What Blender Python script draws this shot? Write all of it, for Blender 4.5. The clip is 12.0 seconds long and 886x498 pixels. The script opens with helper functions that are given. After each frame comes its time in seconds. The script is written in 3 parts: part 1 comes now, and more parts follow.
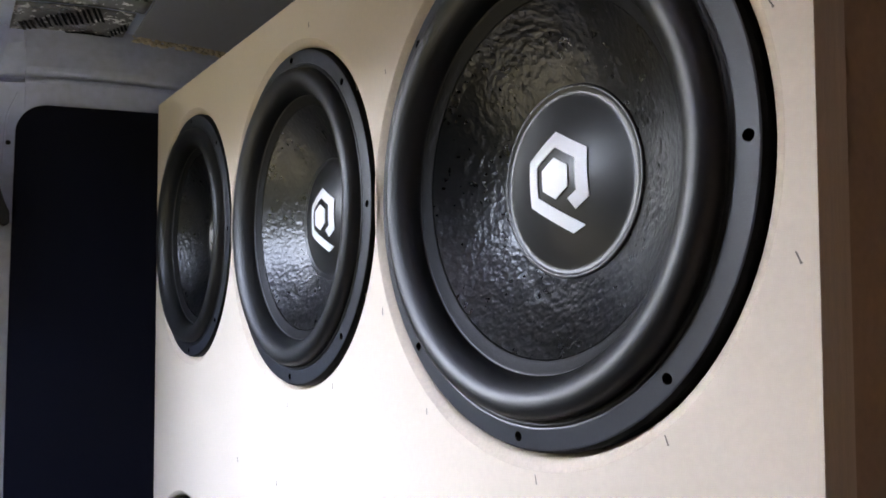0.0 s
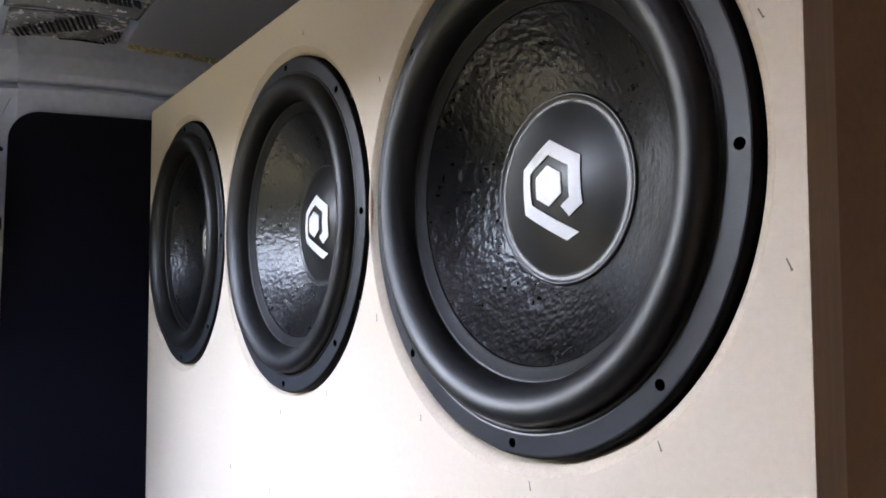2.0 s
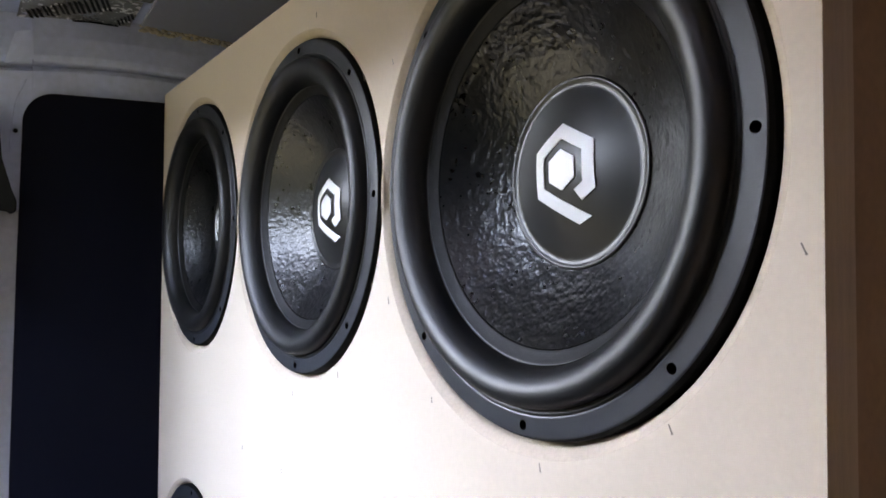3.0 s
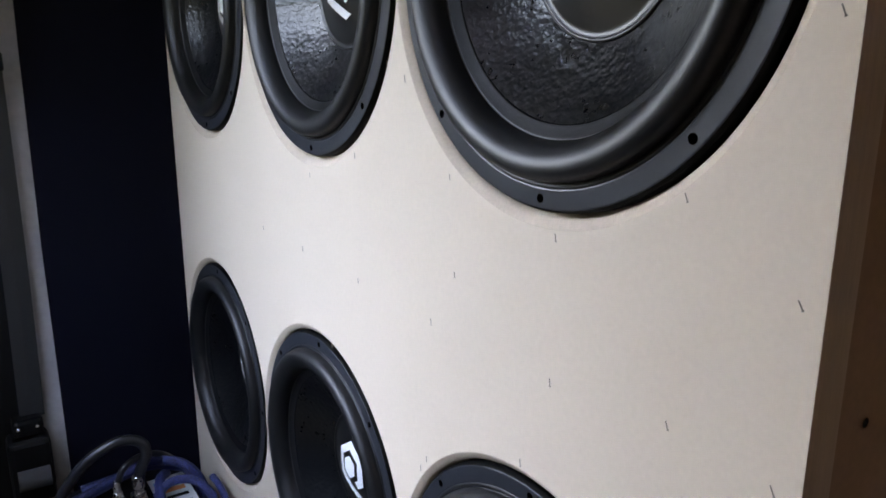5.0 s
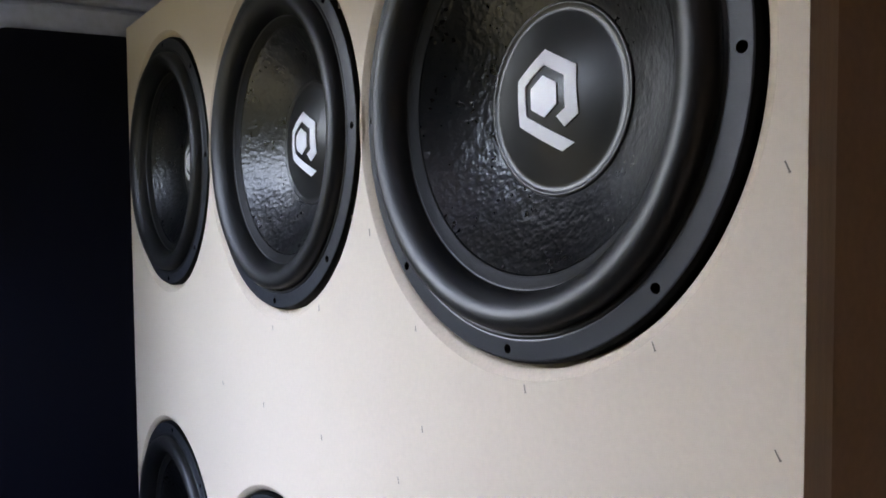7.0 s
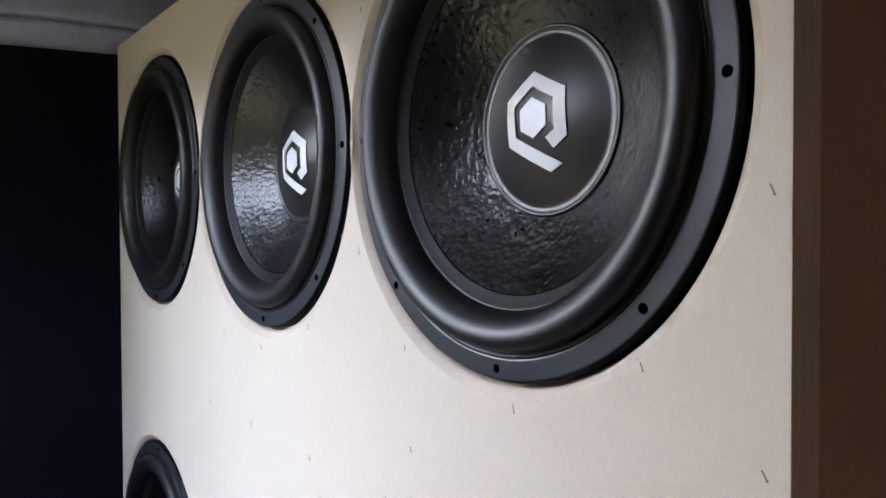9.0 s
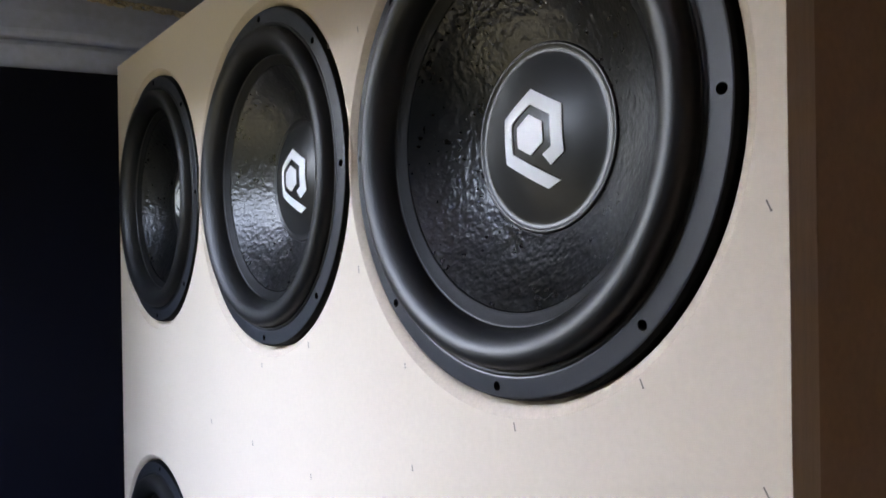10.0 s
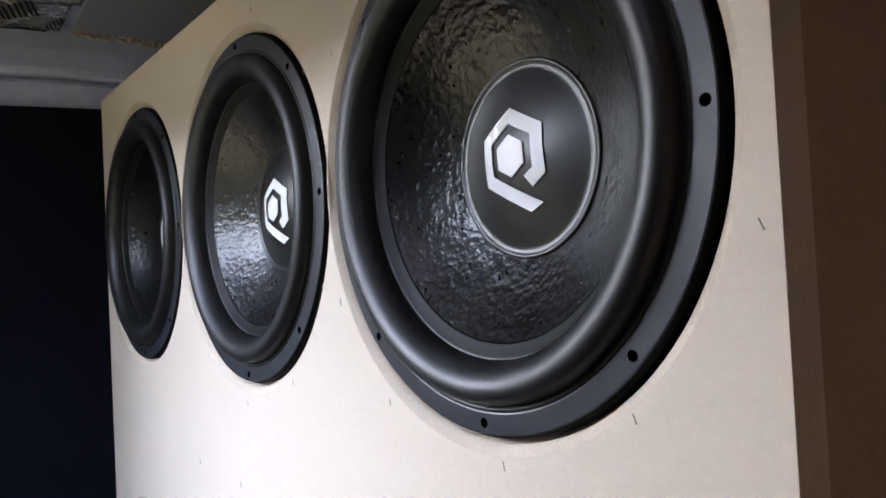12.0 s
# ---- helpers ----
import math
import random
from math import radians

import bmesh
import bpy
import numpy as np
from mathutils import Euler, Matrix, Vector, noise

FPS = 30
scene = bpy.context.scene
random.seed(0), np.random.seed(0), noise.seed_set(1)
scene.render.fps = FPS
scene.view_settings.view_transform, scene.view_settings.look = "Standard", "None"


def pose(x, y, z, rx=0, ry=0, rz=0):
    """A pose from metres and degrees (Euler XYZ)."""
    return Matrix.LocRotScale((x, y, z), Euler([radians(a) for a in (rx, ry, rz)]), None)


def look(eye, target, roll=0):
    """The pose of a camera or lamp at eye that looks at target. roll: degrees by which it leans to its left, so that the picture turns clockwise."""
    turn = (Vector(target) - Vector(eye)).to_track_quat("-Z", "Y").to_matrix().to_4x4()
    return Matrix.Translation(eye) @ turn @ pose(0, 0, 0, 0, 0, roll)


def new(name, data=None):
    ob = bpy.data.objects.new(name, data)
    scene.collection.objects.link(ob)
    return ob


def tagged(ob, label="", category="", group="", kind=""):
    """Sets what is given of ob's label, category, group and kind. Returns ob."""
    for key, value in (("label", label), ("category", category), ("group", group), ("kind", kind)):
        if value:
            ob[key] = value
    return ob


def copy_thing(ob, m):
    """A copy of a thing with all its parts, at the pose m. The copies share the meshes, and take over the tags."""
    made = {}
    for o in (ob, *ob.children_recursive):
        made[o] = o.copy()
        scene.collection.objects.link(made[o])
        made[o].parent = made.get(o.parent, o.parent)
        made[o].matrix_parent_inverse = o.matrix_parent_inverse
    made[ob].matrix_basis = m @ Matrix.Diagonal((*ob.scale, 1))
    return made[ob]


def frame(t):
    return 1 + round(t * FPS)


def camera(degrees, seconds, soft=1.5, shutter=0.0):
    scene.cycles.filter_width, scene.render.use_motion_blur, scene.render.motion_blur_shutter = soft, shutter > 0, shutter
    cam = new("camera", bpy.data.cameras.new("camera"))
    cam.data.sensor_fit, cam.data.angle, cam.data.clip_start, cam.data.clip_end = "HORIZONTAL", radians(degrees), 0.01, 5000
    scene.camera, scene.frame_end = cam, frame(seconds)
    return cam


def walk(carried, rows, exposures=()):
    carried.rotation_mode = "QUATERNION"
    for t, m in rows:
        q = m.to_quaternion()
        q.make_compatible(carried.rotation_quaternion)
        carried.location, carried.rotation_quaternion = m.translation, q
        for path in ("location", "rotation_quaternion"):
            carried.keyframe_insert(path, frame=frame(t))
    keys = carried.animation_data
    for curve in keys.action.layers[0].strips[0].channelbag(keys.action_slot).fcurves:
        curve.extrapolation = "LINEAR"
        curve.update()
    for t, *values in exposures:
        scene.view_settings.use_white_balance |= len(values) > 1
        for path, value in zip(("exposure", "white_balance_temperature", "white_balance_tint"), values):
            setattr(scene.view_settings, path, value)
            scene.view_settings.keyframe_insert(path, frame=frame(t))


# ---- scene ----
# ---------------------------------------------------------------- camera
cam = camera(61.2, 12.0, soft=1.7)
PATH = [
    (0, (0.496, -0.417, 1.16), (-1.151, 0.714, 1.245), -0.2),
    (0.5, (0.493, -0.417, 1.16), (-1.141, 0.732, 1.258), 0.0),
    (1, (0.493, -0.418, 1.158), (-1.138, 0.735, 1.264), 0.2),
    (1.5, (0.497, -0.419, 1.159), (-1.133, 0.735, 1.271), -0.1),
    (2, (0.498, -0.42, 1.16), (-1.138, 0.727, 1.263), -0.2),
    (2.5, (0.498, -0.422, 1.16), (-1.142, 0.717, 1.26), -0.2),
    (2.7, (0.498, -0.421, 1.159), (-1.146, 0.715, 1.251), -0.0),
    (4.3, (0.497, -0.435, 1.15), (-1.17, 0.646, 0.925), 0.4),
    (4.5, (0.496, -0.434, 1.148), (-1.156, 0.653, 0.851), 0.3),
    (5, (0.497, -0.435, 1.142), (-1.117, 0.645, 0.664), 0.2),
    (5.3, (0.496, -0.431, 1.142), (-1.119, 0.645, 0.654), -0.0),
    (5.5, (0.497, -0.432, 1.141), (-1.121, 0.649, 0.675), -0.0),
    (6, (0.495, -0.432, 1.144), (-1.133, 0.694, 0.855), -0.5),
    (6.5, (0.493, -0.434, 1.148), (-1.118, 0.74, 0.989), -0.9),
    (7, (0.492, -0.436, 1.146), (-1.109, 0.758, 1.054), -0.5),
    (9, (0.494, -0.437, 1.147), (-1.092, 0.78, 1.104), -0.2),
    (9.5, (0.495, -0.436, 1.147), (-1.092, 0.78, 1.12), -0.4),
    (10, (0.496, -0.436, 1.151), (-1.093, 0.78, 1.144), -0.9),
    (10.5, (0.495, -0.436, 1.15), (-1.095, 0.776, 1.184), -0.9),
    (11, (0.493, -0.436, 1.151), (-1.081, 0.795, 1.221), -1.1),
    (11.5, (0.487, -0.428, 1.147), (-1.071, 0.824, 1.2), -1.0),
    (12, (0.481, -0.398, 1.157), (-1.111, 0.811, 1.208), -2.9),
]
EXPOSURES = [(0, 5.78, 9100, 24), (2.7, 5.78, 9100, 24), (4.5, 5.47, 9150, 22), (5.3, 5.1, 9150, 21), (6.5, 5.15, 9150, 22), (9.0, 5.36, 9050, 22), (12, 5.56, 9050, 24)]
walk(cam, [(t, look(eye, target, roll)) for t, eye, target, roll in PATH], EXPOSURES)

# ---------------------------------------------------------------- world and light
SUN_EL, SUN_AZ = 50.0, 285.0
world = bpy.data.worlds.new("sky")
world.use_nodes = True
scene.world = world
wn = world.node_tree.nodes
sky = wn.new("ShaderNodeTexSky")
sky.sky_type = "NISHITA"
sky.sun_disc = False
sky.sun_elevation = radians(SUN_EL)
sky.sun_rotation = radians(SUN_AZ)
wn["Background"].inputs["Strength"].default_value = 0.15
world.node_tree.links.new(sky.outputs["Color"], wn["Background"].inputs["Color"])

sun = new("sun", bpy.data.lights.new("sun", "SUN"))
sun.data.energy = 1.2
sun.data.angle = radians(10)
sun.data.color = (1.0, 0.94, 0.85)
sun_from = Vector((math.sin(radians(SUN_AZ)) * math.cos(radians(SUN_EL)),
                   math.cos(radians(SUN_AZ)) * math.cos(radians(SUN_EL)), math.sin(radians(SUN_EL))))
sun.matrix_world = look(sun_from * 20, (0, 0, 0))

# ---------------------------------------------------------------- materials


def mat(name, color, rough=0.5, metal=0.0, vary=0.12, scale=8.0, fine=90.0, bump=0.15, bump_scale=300.0, spec=0.5, rough_vary=0.1,
        stretch=(1, 1, 1), coat=0.0, tint=None):
    """A node material: colour with two scales of mottling, uneven gloss and fine relief."""
    m = bpy.data.materials.new(name)
    m.use_nodes = True
    nt = m.node_tree
    b = nt.nodes["Principled BSDF"]
    lk = nt.links.new
    tc = nt.nodes.new("ShaderNodeTexCoord")
    mp = nt.nodes.new("ShaderNodeMapping")
    mp.inputs["Scale"].default_value = stretch
    lk(tc.outputs["Object"], mp.inputs["Vector"])

    def tex(s, detail=4.0):
        n = nt.nodes.new("ShaderNodeTexNoise")
        n.inputs["Scale"].default_value, n.inputs["Detail"].default_value = s, detail
        lk(mp.outputs["Vector"], n.inputs["Vector"])
        return n.outputs["Fac"]

    big, small = tex(scale), tex(fine)
    mix = nt.nodes.new("ShaderNodeMath")
    mix.operation = "ADD"
    lk(big, mix.inputs[0])
    lk(small, mix.inputs[1])
    ramp = nt.nodes.new("ShaderNodeMapRange")
    ramp.inputs["From Min"].default_value, ramp.inputs["From Max"].default_value = 0.6, 1.4
    lk(mix.outputs[0], ramp.inputs["Value"])
    col = nt.nodes.new("ShaderNodeMix")
    col.data_type = "RGBA"
    lo = [c * (1 - vary) for c in color]
    hi = [min(c * (1 + vary), 1.0) for c in (tint or color)]
    col.inputs["A"].default_value, col.inputs["B"].default_value = (*lo, 1), (*hi, 1)
    lk(ramp.outputs["Result"], col.inputs["Factor"])
    lk(col.outputs["Result"], b.inputs["Base Color"])
    rr = nt.nodes.new("ShaderNodeMapRange")
    rr.inputs["To Min"].default_value, rr.inputs["To Max"].default_value = max(rough - rough_vary, 0.03), min(rough + rough_vary, 1)
    lk(ramp.outputs["Result"], rr.inputs["Value"])
    lk(rr.outputs["Result"], b.inputs["Roughness"])
    b.inputs["Metallic"].default_value = metal
    b.inputs["Specular IOR Level"].default_value = spec
    b.inputs["Coat Weight"].default_value = coat
    if bump:
        bp = nt.nodes.new("ShaderNodeBump")
        bp.inputs["Strength"].default_value, bp.inputs["Distance"].default_value = bump, 0.001
        lk(tex(bump_scale, 3.0), bp.inputs["Height"])
        lk(bp.outputs["Normal"], b.inputs["Normal"])
    return m


def cone_material():
    """Black pressed pulp with a crumpled, half-glossy skin."""
    m = mat("cone_pulp", (0.0032, 0.0036, 0.0045), 0.30, vary=0.4, scale=22, fine=150, bump=0, rough_vary=0.05, spec=0.45, coat=0.22)
    nt = m.node_tree
    b = nt.nodes["Principled BSDF"]
    lk = nt.links.new
    tc = nt.nodes.new("ShaderNodeTexCoord")
    heights = []
    for size, detail, strength, depth in ((70, 1.0, 0.30, 0.0026), (165, 1.0, 0.42, 0.0022), (430, 1.0, 0.10, 0.0006)):
        n = nt.nodes.new("ShaderNodeTexNoise")
        n.inputs["Scale"].default_value, n.inputs["Detail"].default_value = size, detail
        lk(tc.outputs["Object"], n.inputs["Vector"])
        bp = nt.nodes.new("ShaderNodeBump")
        bp.inputs["Strength"].default_value, bp.inputs["Distance"].default_value = strength, depth
        lk(n.outputs["Fac"], bp.inputs["Height"])
        if heights:
            lk(heights[-1].outputs["Normal"], bp.inputs["Normal"])
        heights.append(bp)
    lk(heights[-1].outputs["Normal"], b.inputs["Normal"])
    lk(heights[-1].outputs["Normal"], b.inputs["Coat Normal"])
    b.inputs["Coat Roughness"].default_value = 0.22
    return m


M_MDF = mat("mdf_face", (0.69, 0.575, 0.455), 0.55, vary=0.05, scale=5, fine=160, bump=0.06, bump_scale=500, spec=0.4)
# cut core, darker than the face: part of the cutouts' shade is in it
M_MDF_CUT_SHADED = mat("mdf_cut_shaded", (0.58, 0.47, 0.36), 0.7, vary=0.12, scale=18, fine=260, bump=0.3, bump_scale=600)
M_MDF_EDGE = mat("mdf_edge", (0.50, 0.39, 0.30), 0.8, vary=0.18, scale=9, fine=120, bump=0.25, bump_scale=500, stretch=(1, 14, 0.6))
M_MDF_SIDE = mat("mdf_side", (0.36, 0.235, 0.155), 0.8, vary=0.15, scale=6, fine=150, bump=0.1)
M_HARDBOARD = mat("hardboard", (0.28, 0.20, 0.145), 0.7, vary=0.15, scale=6, fine=200, bump=0.15)
M_CONE = cone_material()
M_RUBBER = mat("rubber", (0.0070, 0.0075, 0.0086), 0.44, vary=0.15, scale=14, fine=140, bump=0.08, bump_scale=700, rough_vary=0.05, spec=0.5)
M_GLUE = mat("cone_collar", (0.0085, 0.0085, 0.0092), 0.5, vary=0.2, scale=40, fine=200, bump=0.15, spec=0.15)
M_FLANGE = mat("powder_coat", (0.0165, 0.0195, 0.026), 0.42, vary=0.1, scale=12, fine=300, bump=0.12, bump_scale=900)
# black for screws and basket; on the ring's rim it stands for gap shade
M_FLANGE_RIM = mat("black_paint_shade", (0.0012, 0.0012, 0.0012), 0.6, spec=0.08, vary=0.1)
M_CAP = mat("cap_gloss", (0.0055, 0.0058, 0.0062), 0.33, vary=0.2, scale=30, fine=250, bump=0.02, bump_scale=700, rough_vary=0.03)
M_EMBLEM = mat("emblem_white", (0.93, 0.93, 0.94), 0.4, vary=0.02, bump=0.03)
M_STEEL_PAINT = mat("grey_body_paint", (0.43, 0.475, 0.62), 0.5, vary=0.12, scale=7, fine=60, bump=0.1, bump_scale=160, tint=(0.46, 0.505, 0.65))
# body grey made warmer: the warm low light is put into the colour
M_POST_WARM = mat("grey_post_warm", (0.40, 0.385, 0.385), 0.55, vary=0.14, scale=6, fine=70, bump=0.12, bump_scale=160)
M_ROOF = mat("roof_paint", (0.43, 0.50, 0.68), 0.6, vary=0.12, scale=6, fine=60, bump=0.1)
M_ROOF_DARK = mat("roof_lining", (0.245, 0.265, 0.345), 0.75, vary=0.08, scale=5, fine=120, bump=0.15)
M_BLACK = mat("black_board", (0.0042, 0.0049, 0.0100), 0.85, vary=0.2, scale=5, fine=200, bump=0.25, bump_scale=700, spec=0.08)
M_FOIL = mat("foil", (0.90, 0.91, 0.94), 0.24, metal=0.7, vary=0.3, scale=14, fine=70, bump=0.8, bump_scale=35)
M_INK = mat("ink", (0.002, 0.002, 0.0022), 0.7, vary=0.1, bump=0.05, spec=0.1)
M_BEAD = mat("old_adhesive", (0.42, 0.36, 0.28), 0.85, vary=0.45, scale=60, fine=200, bump=0.5, bump_scale=250)
M_WEB = mat("belt_webbing", (0.040, 0.039, 0.039), 0.85, vary=0.12, scale=20, fine=400, bump=0.4, bump_scale=700, stretch=(1, 1, 0.25))
M_PLASTIC = mat("black_plastic", (0.0028, 0.0028, 0.0028), 0.55, vary=0.2, scale=20, bump=0.2, spec=0.2)
M_STEEL = mat("bright_steel", (0.6, 0.58, 0.55), 0.28, metal=1.0, vary=0.2, scale=40, bump=0.15)
M_CABLE = mat("cable_jacket", (0.014, 0.015, 0.018), 0.36, vary=0.15, bump=0.05)
M_BRAID = mat("blue_braid", (0.018, 0.030, 0.115), 0.6, vary=0.75, scale=170, fine=420, bump=1.0, bump_scale=330)


def weave(m):
    """Crossed strands over a braided sleeve."""
    nt = m.node_tree
    b = nt.nodes["Principled BSDF"]
    tc = nt.nodes.new("ShaderNodeTexCoord")
    v = nt.nodes.new("ShaderNodeTexVoronoi")
    v.distance = "MANHATTAN"
    v.inputs["Scale"].default_value = 260
    bp = nt.nodes.new("ShaderNodeBump")
    bp.inputs["Strength"].default_value, bp.inputs["Distance"].default_value = 0.8, 0.0016
    nt.links.new(tc.outputs["Object"], v.inputs["Vector"])
    nt.links.new(v.outputs["Distance"], bp.inputs["Height"])
    nt.links.new(bp.outputs["Normal"], b.inputs["Normal"])


weave(M_BRAID)
M_LABEL = mat("label_white", (0.72, 0.72, 0.72), 0.4, vary=0.04)
M_ORANGE = mat("label_orange", (0.75, 0.22, 0.06), 0.4, vary=0.05)
M_SKYBLUE = mat("label_blue", (0.12, 0.42, 0.62), 0.4, vary=0.05)
M_PLY = mat("floor_dark", (0.035, 0.034, 0.033), 0.7, vary=0.2, scale=4, fine=80, bump=0.2, stretch=(0.5, 4, 1))
M_HEDGE = mat("hedge_green", (0.013, 0.018, 0.007), 0.9, vary=0.5, scale=2.0, fine=18, bump=0.8, bump_scale=25)
M_GROUND = mat("meadow", (0.034, 0.038, 0.020), 0.9, vary=0.4, scale=0.6, fine=9, bump=0.6, bump_scale=12)

# ---------------------------------------------------------------- mesh helpers


def mesh_ob(name, bm, material, smooth=False):
    me = bpy.data.meshes.new(name)
    bmesh.ops.recalc_face_normals(bm, faces=bm.faces)
    bm.to_mesh(me)
    bm.free()
    for mm in (material if isinstance(material, (list, tuple)) else [material]):
        me.materials.append(mm)
    if smooth:
        for p in me.polygons:
            p.use_smooth = True
    return new(name, me)


def part(name, bm, material, parent, label="", smooth=False):
    ob = mesh_ob(name, bm, material, smooth)
    ob.parent = parent
    return tagged(ob, label)


def thing(name, at, label, category, group="", kind=""):
    ob = new(name)
    ob.empty_display_size = 0.05
    ob.location = at
    return tagged(ob, label, category, group, kind)


def box_bm(lo, hi, bevel=0.0, bm=None, segments=2):
    own = bm is None
    bm = bm or bmesh.new()
    c = [(a + b) / 2 for a, b in zip(lo, hi)]
    s = [abs(b - a) for a, b in zip(lo, hi)]
    geo = bmesh.ops.create_cube(bm, size=1.0, matrix=Matrix.Translation(c) @ Matrix.Diagonal((*s, 1)))
    if bevel:
        edges = list({e for v in geo["verts"] for e in v.link_edges})
        bmesh.ops.bevel(bm, geom=edges, offset=bevel, segments=segments, affect="EDGES", profile=0.5)
    return bm


def lathe(profile, seg=128, close=False):
    """Revolve (radius, depth) pairs about the y axis; radius 0 becomes one vertex."""
    bm = bmesh.new()
    rings = []
    for r, y in profile:
        if r < 1e-6:
            rings.append([bm.verts.new((0, y, 0))])
        else:
            rings.append([bm.verts.new((r * math.cos(2 * math.pi * i / seg), y, r * math.sin(2 * math.pi * i / seg))) for i in range(seg)])
    pairs = list(zip(rings, rings[1:])) + ([(rings[-1], rings[0])] if close else [])
    for a, b in pairs:
        for i in range(seg):
            j = (i + 1) % seg
            if len(a) == 1:
                bm.faces.new((a[0], b[i], b[j]))
            elif len(b) == 1:
                bm.faces.new((a[i], a[j], b[0]))
            else:
                bm.faces.new((a[i], a[j], b[j], b[i]))
    return bm


def spline(points, n=10):
    """Catmull-Rom through the points."""
    p = [Vector(q) for q in points]
    p = [2 * p[0] - p[1]] + p + [2 * p[-1] - p[-2]]
    out = []
    for i in range(1, len(p) - 2):
        for k in range(n):
            t = k / n
            out.append(0.5 * (2 * p[i] + (p[i + 1] - p[i - 1]) * t + (2 * p[i - 1] - 5 * p[i] + 4 * p[i + 1] - p[i + 2]) * t * t
                              + (3 * p[i] - p[i - 1] - 3 * p[i + 1] + p[i + 2]) * t ** 3))
    return out + [p[-2]]


def tube(points, radius, sides=14, n=10, bm=None):
    bm = bm or bmesh.new()
    line = spline(points, n)
    rings, up = [], Vector((0.3, 0.2, 1)).normalized()
    for i, q in enumerate(line):
        d = (line[min(i + 1, len(line) - 1)] - line[max(i - 1, 0)]).normalized()
        u = (up - d * up.dot(d)).normalized()
        up = u
        w = d.cross(u)
        rings.append([bm.verts.new(q + radius * (u * math.cos(2 * math.pi * k / sides) + w * math.sin(2 * math.pi * k / sides))) for k in range(sides)])
    for a, b in zip(rings, rings[1:]):
        for k in range(sides):
            j = (k + 1) % sides
            bm.faces.new((a[k], a[j], b[j], b[k]))
    bm.faces.new(rings[0][::-1])
    bm.faces.new(rings[-1])
    return bm


def plate(outline, x0, x1, bevel=0.0):
    """Extrude a (y, z) outline from x0 to x1."""
    bm = bmesh.new()
    a = [bm.verts.new((x0, y, z)) for y, z in outline]
    b = [bm.verts.new((x1, y, z)) for y, z in outline]
    bm.faces.new(a)
    bm.faces.new(b[::-1])
    for i in range(len(a)):
        j = (i + 1) % len(a)
        bm.faces.new((a[i], b[i], b[j], a[j]))
    if bevel:
        bmesh.ops.bevel(bm, geom=bm.edges[:], offset=bevel, segments=2, affect="EDGES", profile=0.5)
    return bm


# ---------------------------------------------------------------- plan
XL, XR = -1.250, 0.2665          # the box, side to side
ZB, ZT = 0.03, 1.555            # the box, bottom to top
PITCH, ROW_TOP, ROW_LOW = 0.491, 1.25, 0.508
COLUMNS = (0.0, -PITCH, -2 * PITCH)
WALL_X, RIGHT_X, REAR_Y, FRONT_Y = -1.254, 0.80, -0.68, 0.95
R_FACE, R_REBATE, SUB_Y = 0.2476, 0.2376, 0.005

# ---------------------------------------------------------------- the van body
ground = mesh_ob("ground", box_bm((-900, -900, -0.75), (900, 900, -0.62)), M_GROUND)
tagged(ground, "green meadow ground outside the van", "ground", kind="structure")
# unseen foliage; its height and rise are set to block low sky light
hedge_bm = bmesh.new()
cols, rows_n = 120, 24
grid = [[None] * (rows_n + 1) for _ in range(cols + 1)]
for i in range(cols + 1):
    for j in range(rows_n + 1):
        x = -11 + 22 * i / cols
        rise = min(max((x - 1.3) / 1.2, 0.0), 1.0)
        p = Vector((x, -5.5, -0.62 + (3.1 + 3.4 * rise * rise * (3 - 2 * rise)) * j / rows_n))
        p += Vector((0.0, 0.35 * noise.noise(p * 1.3) + 0.2 * noise.noise(p * 4.0), 0.3 * noise.noise(p * 0.9) * j / rows_n))
        grid[i][j] = (hedge_bm.verts.new(p), hedge_bm.verts.new(p + Vector((0, -1.2, 0))))
for i in range(cols):
    for j in range(rows_n):
        for k in (0, 1):
            hedge_bm.faces.new((grid[i][j][k], grid[i + 1][j][k], grid[i + 1][j + 1][k], grid[i][j + 1][k]))
    hedge_bm.faces.new((grid[i][rows_n][0], grid[i + 1][rows_n][0], grid[i + 1][rows_n][1], grid[i][rows_n][1]))
backdrop = mesh_ob("backdrop", hedge_bm, M_HEDGE)
tagged(backdrop, "plain green hedge out of view, its height limiting the sky light", "backdrop", kind="structure")
# unseen floor, toned dark to hold its bounce off the cones
floor = mesh_ob("floor", box_bm((-1.30, REAR_Y, -0.06), (RIGHT_X + 0.04, FRONT_Y, 0.0), 0.004), M_PLY)
tagged(floor, "dark grey van floor out of view", "floor", kind="structure")

wall_left = thing("wall_left", (0, 0, 0), "grey painted steel side of the van with rail", "wall", kind="structure")
part("lower_panel", box_bm((WALL_X - 0.05, REAR_Y - 0.2, 0.0), (WALL_X - 0.001, -0.462, 0.92), 0.004), M_PLASTIC, wall_left, "black plastic lower lining")


def dip(y):
    return -0.23 * min(0.0, max(y, -0.32)) ** 2


def loft(section, ys):
    """Sweep an (x, z) section along y, following the dip of the roof line."""
    bm = bmesh.new()
    rings = [[bm.verts.new((x, y, z + dip(y))) for x, z in section] for y in ys]
    for a, b in zip(rings, rings[1:]):
        for i in range(len(a)):
            j = (i + 1) % len(a)
            bm.faces.new((a[i], a[j], b[j], b[i]))
    bm.faces.new(rings[0])
    bm.faces.new(rings[-1][::-1])
    return bm


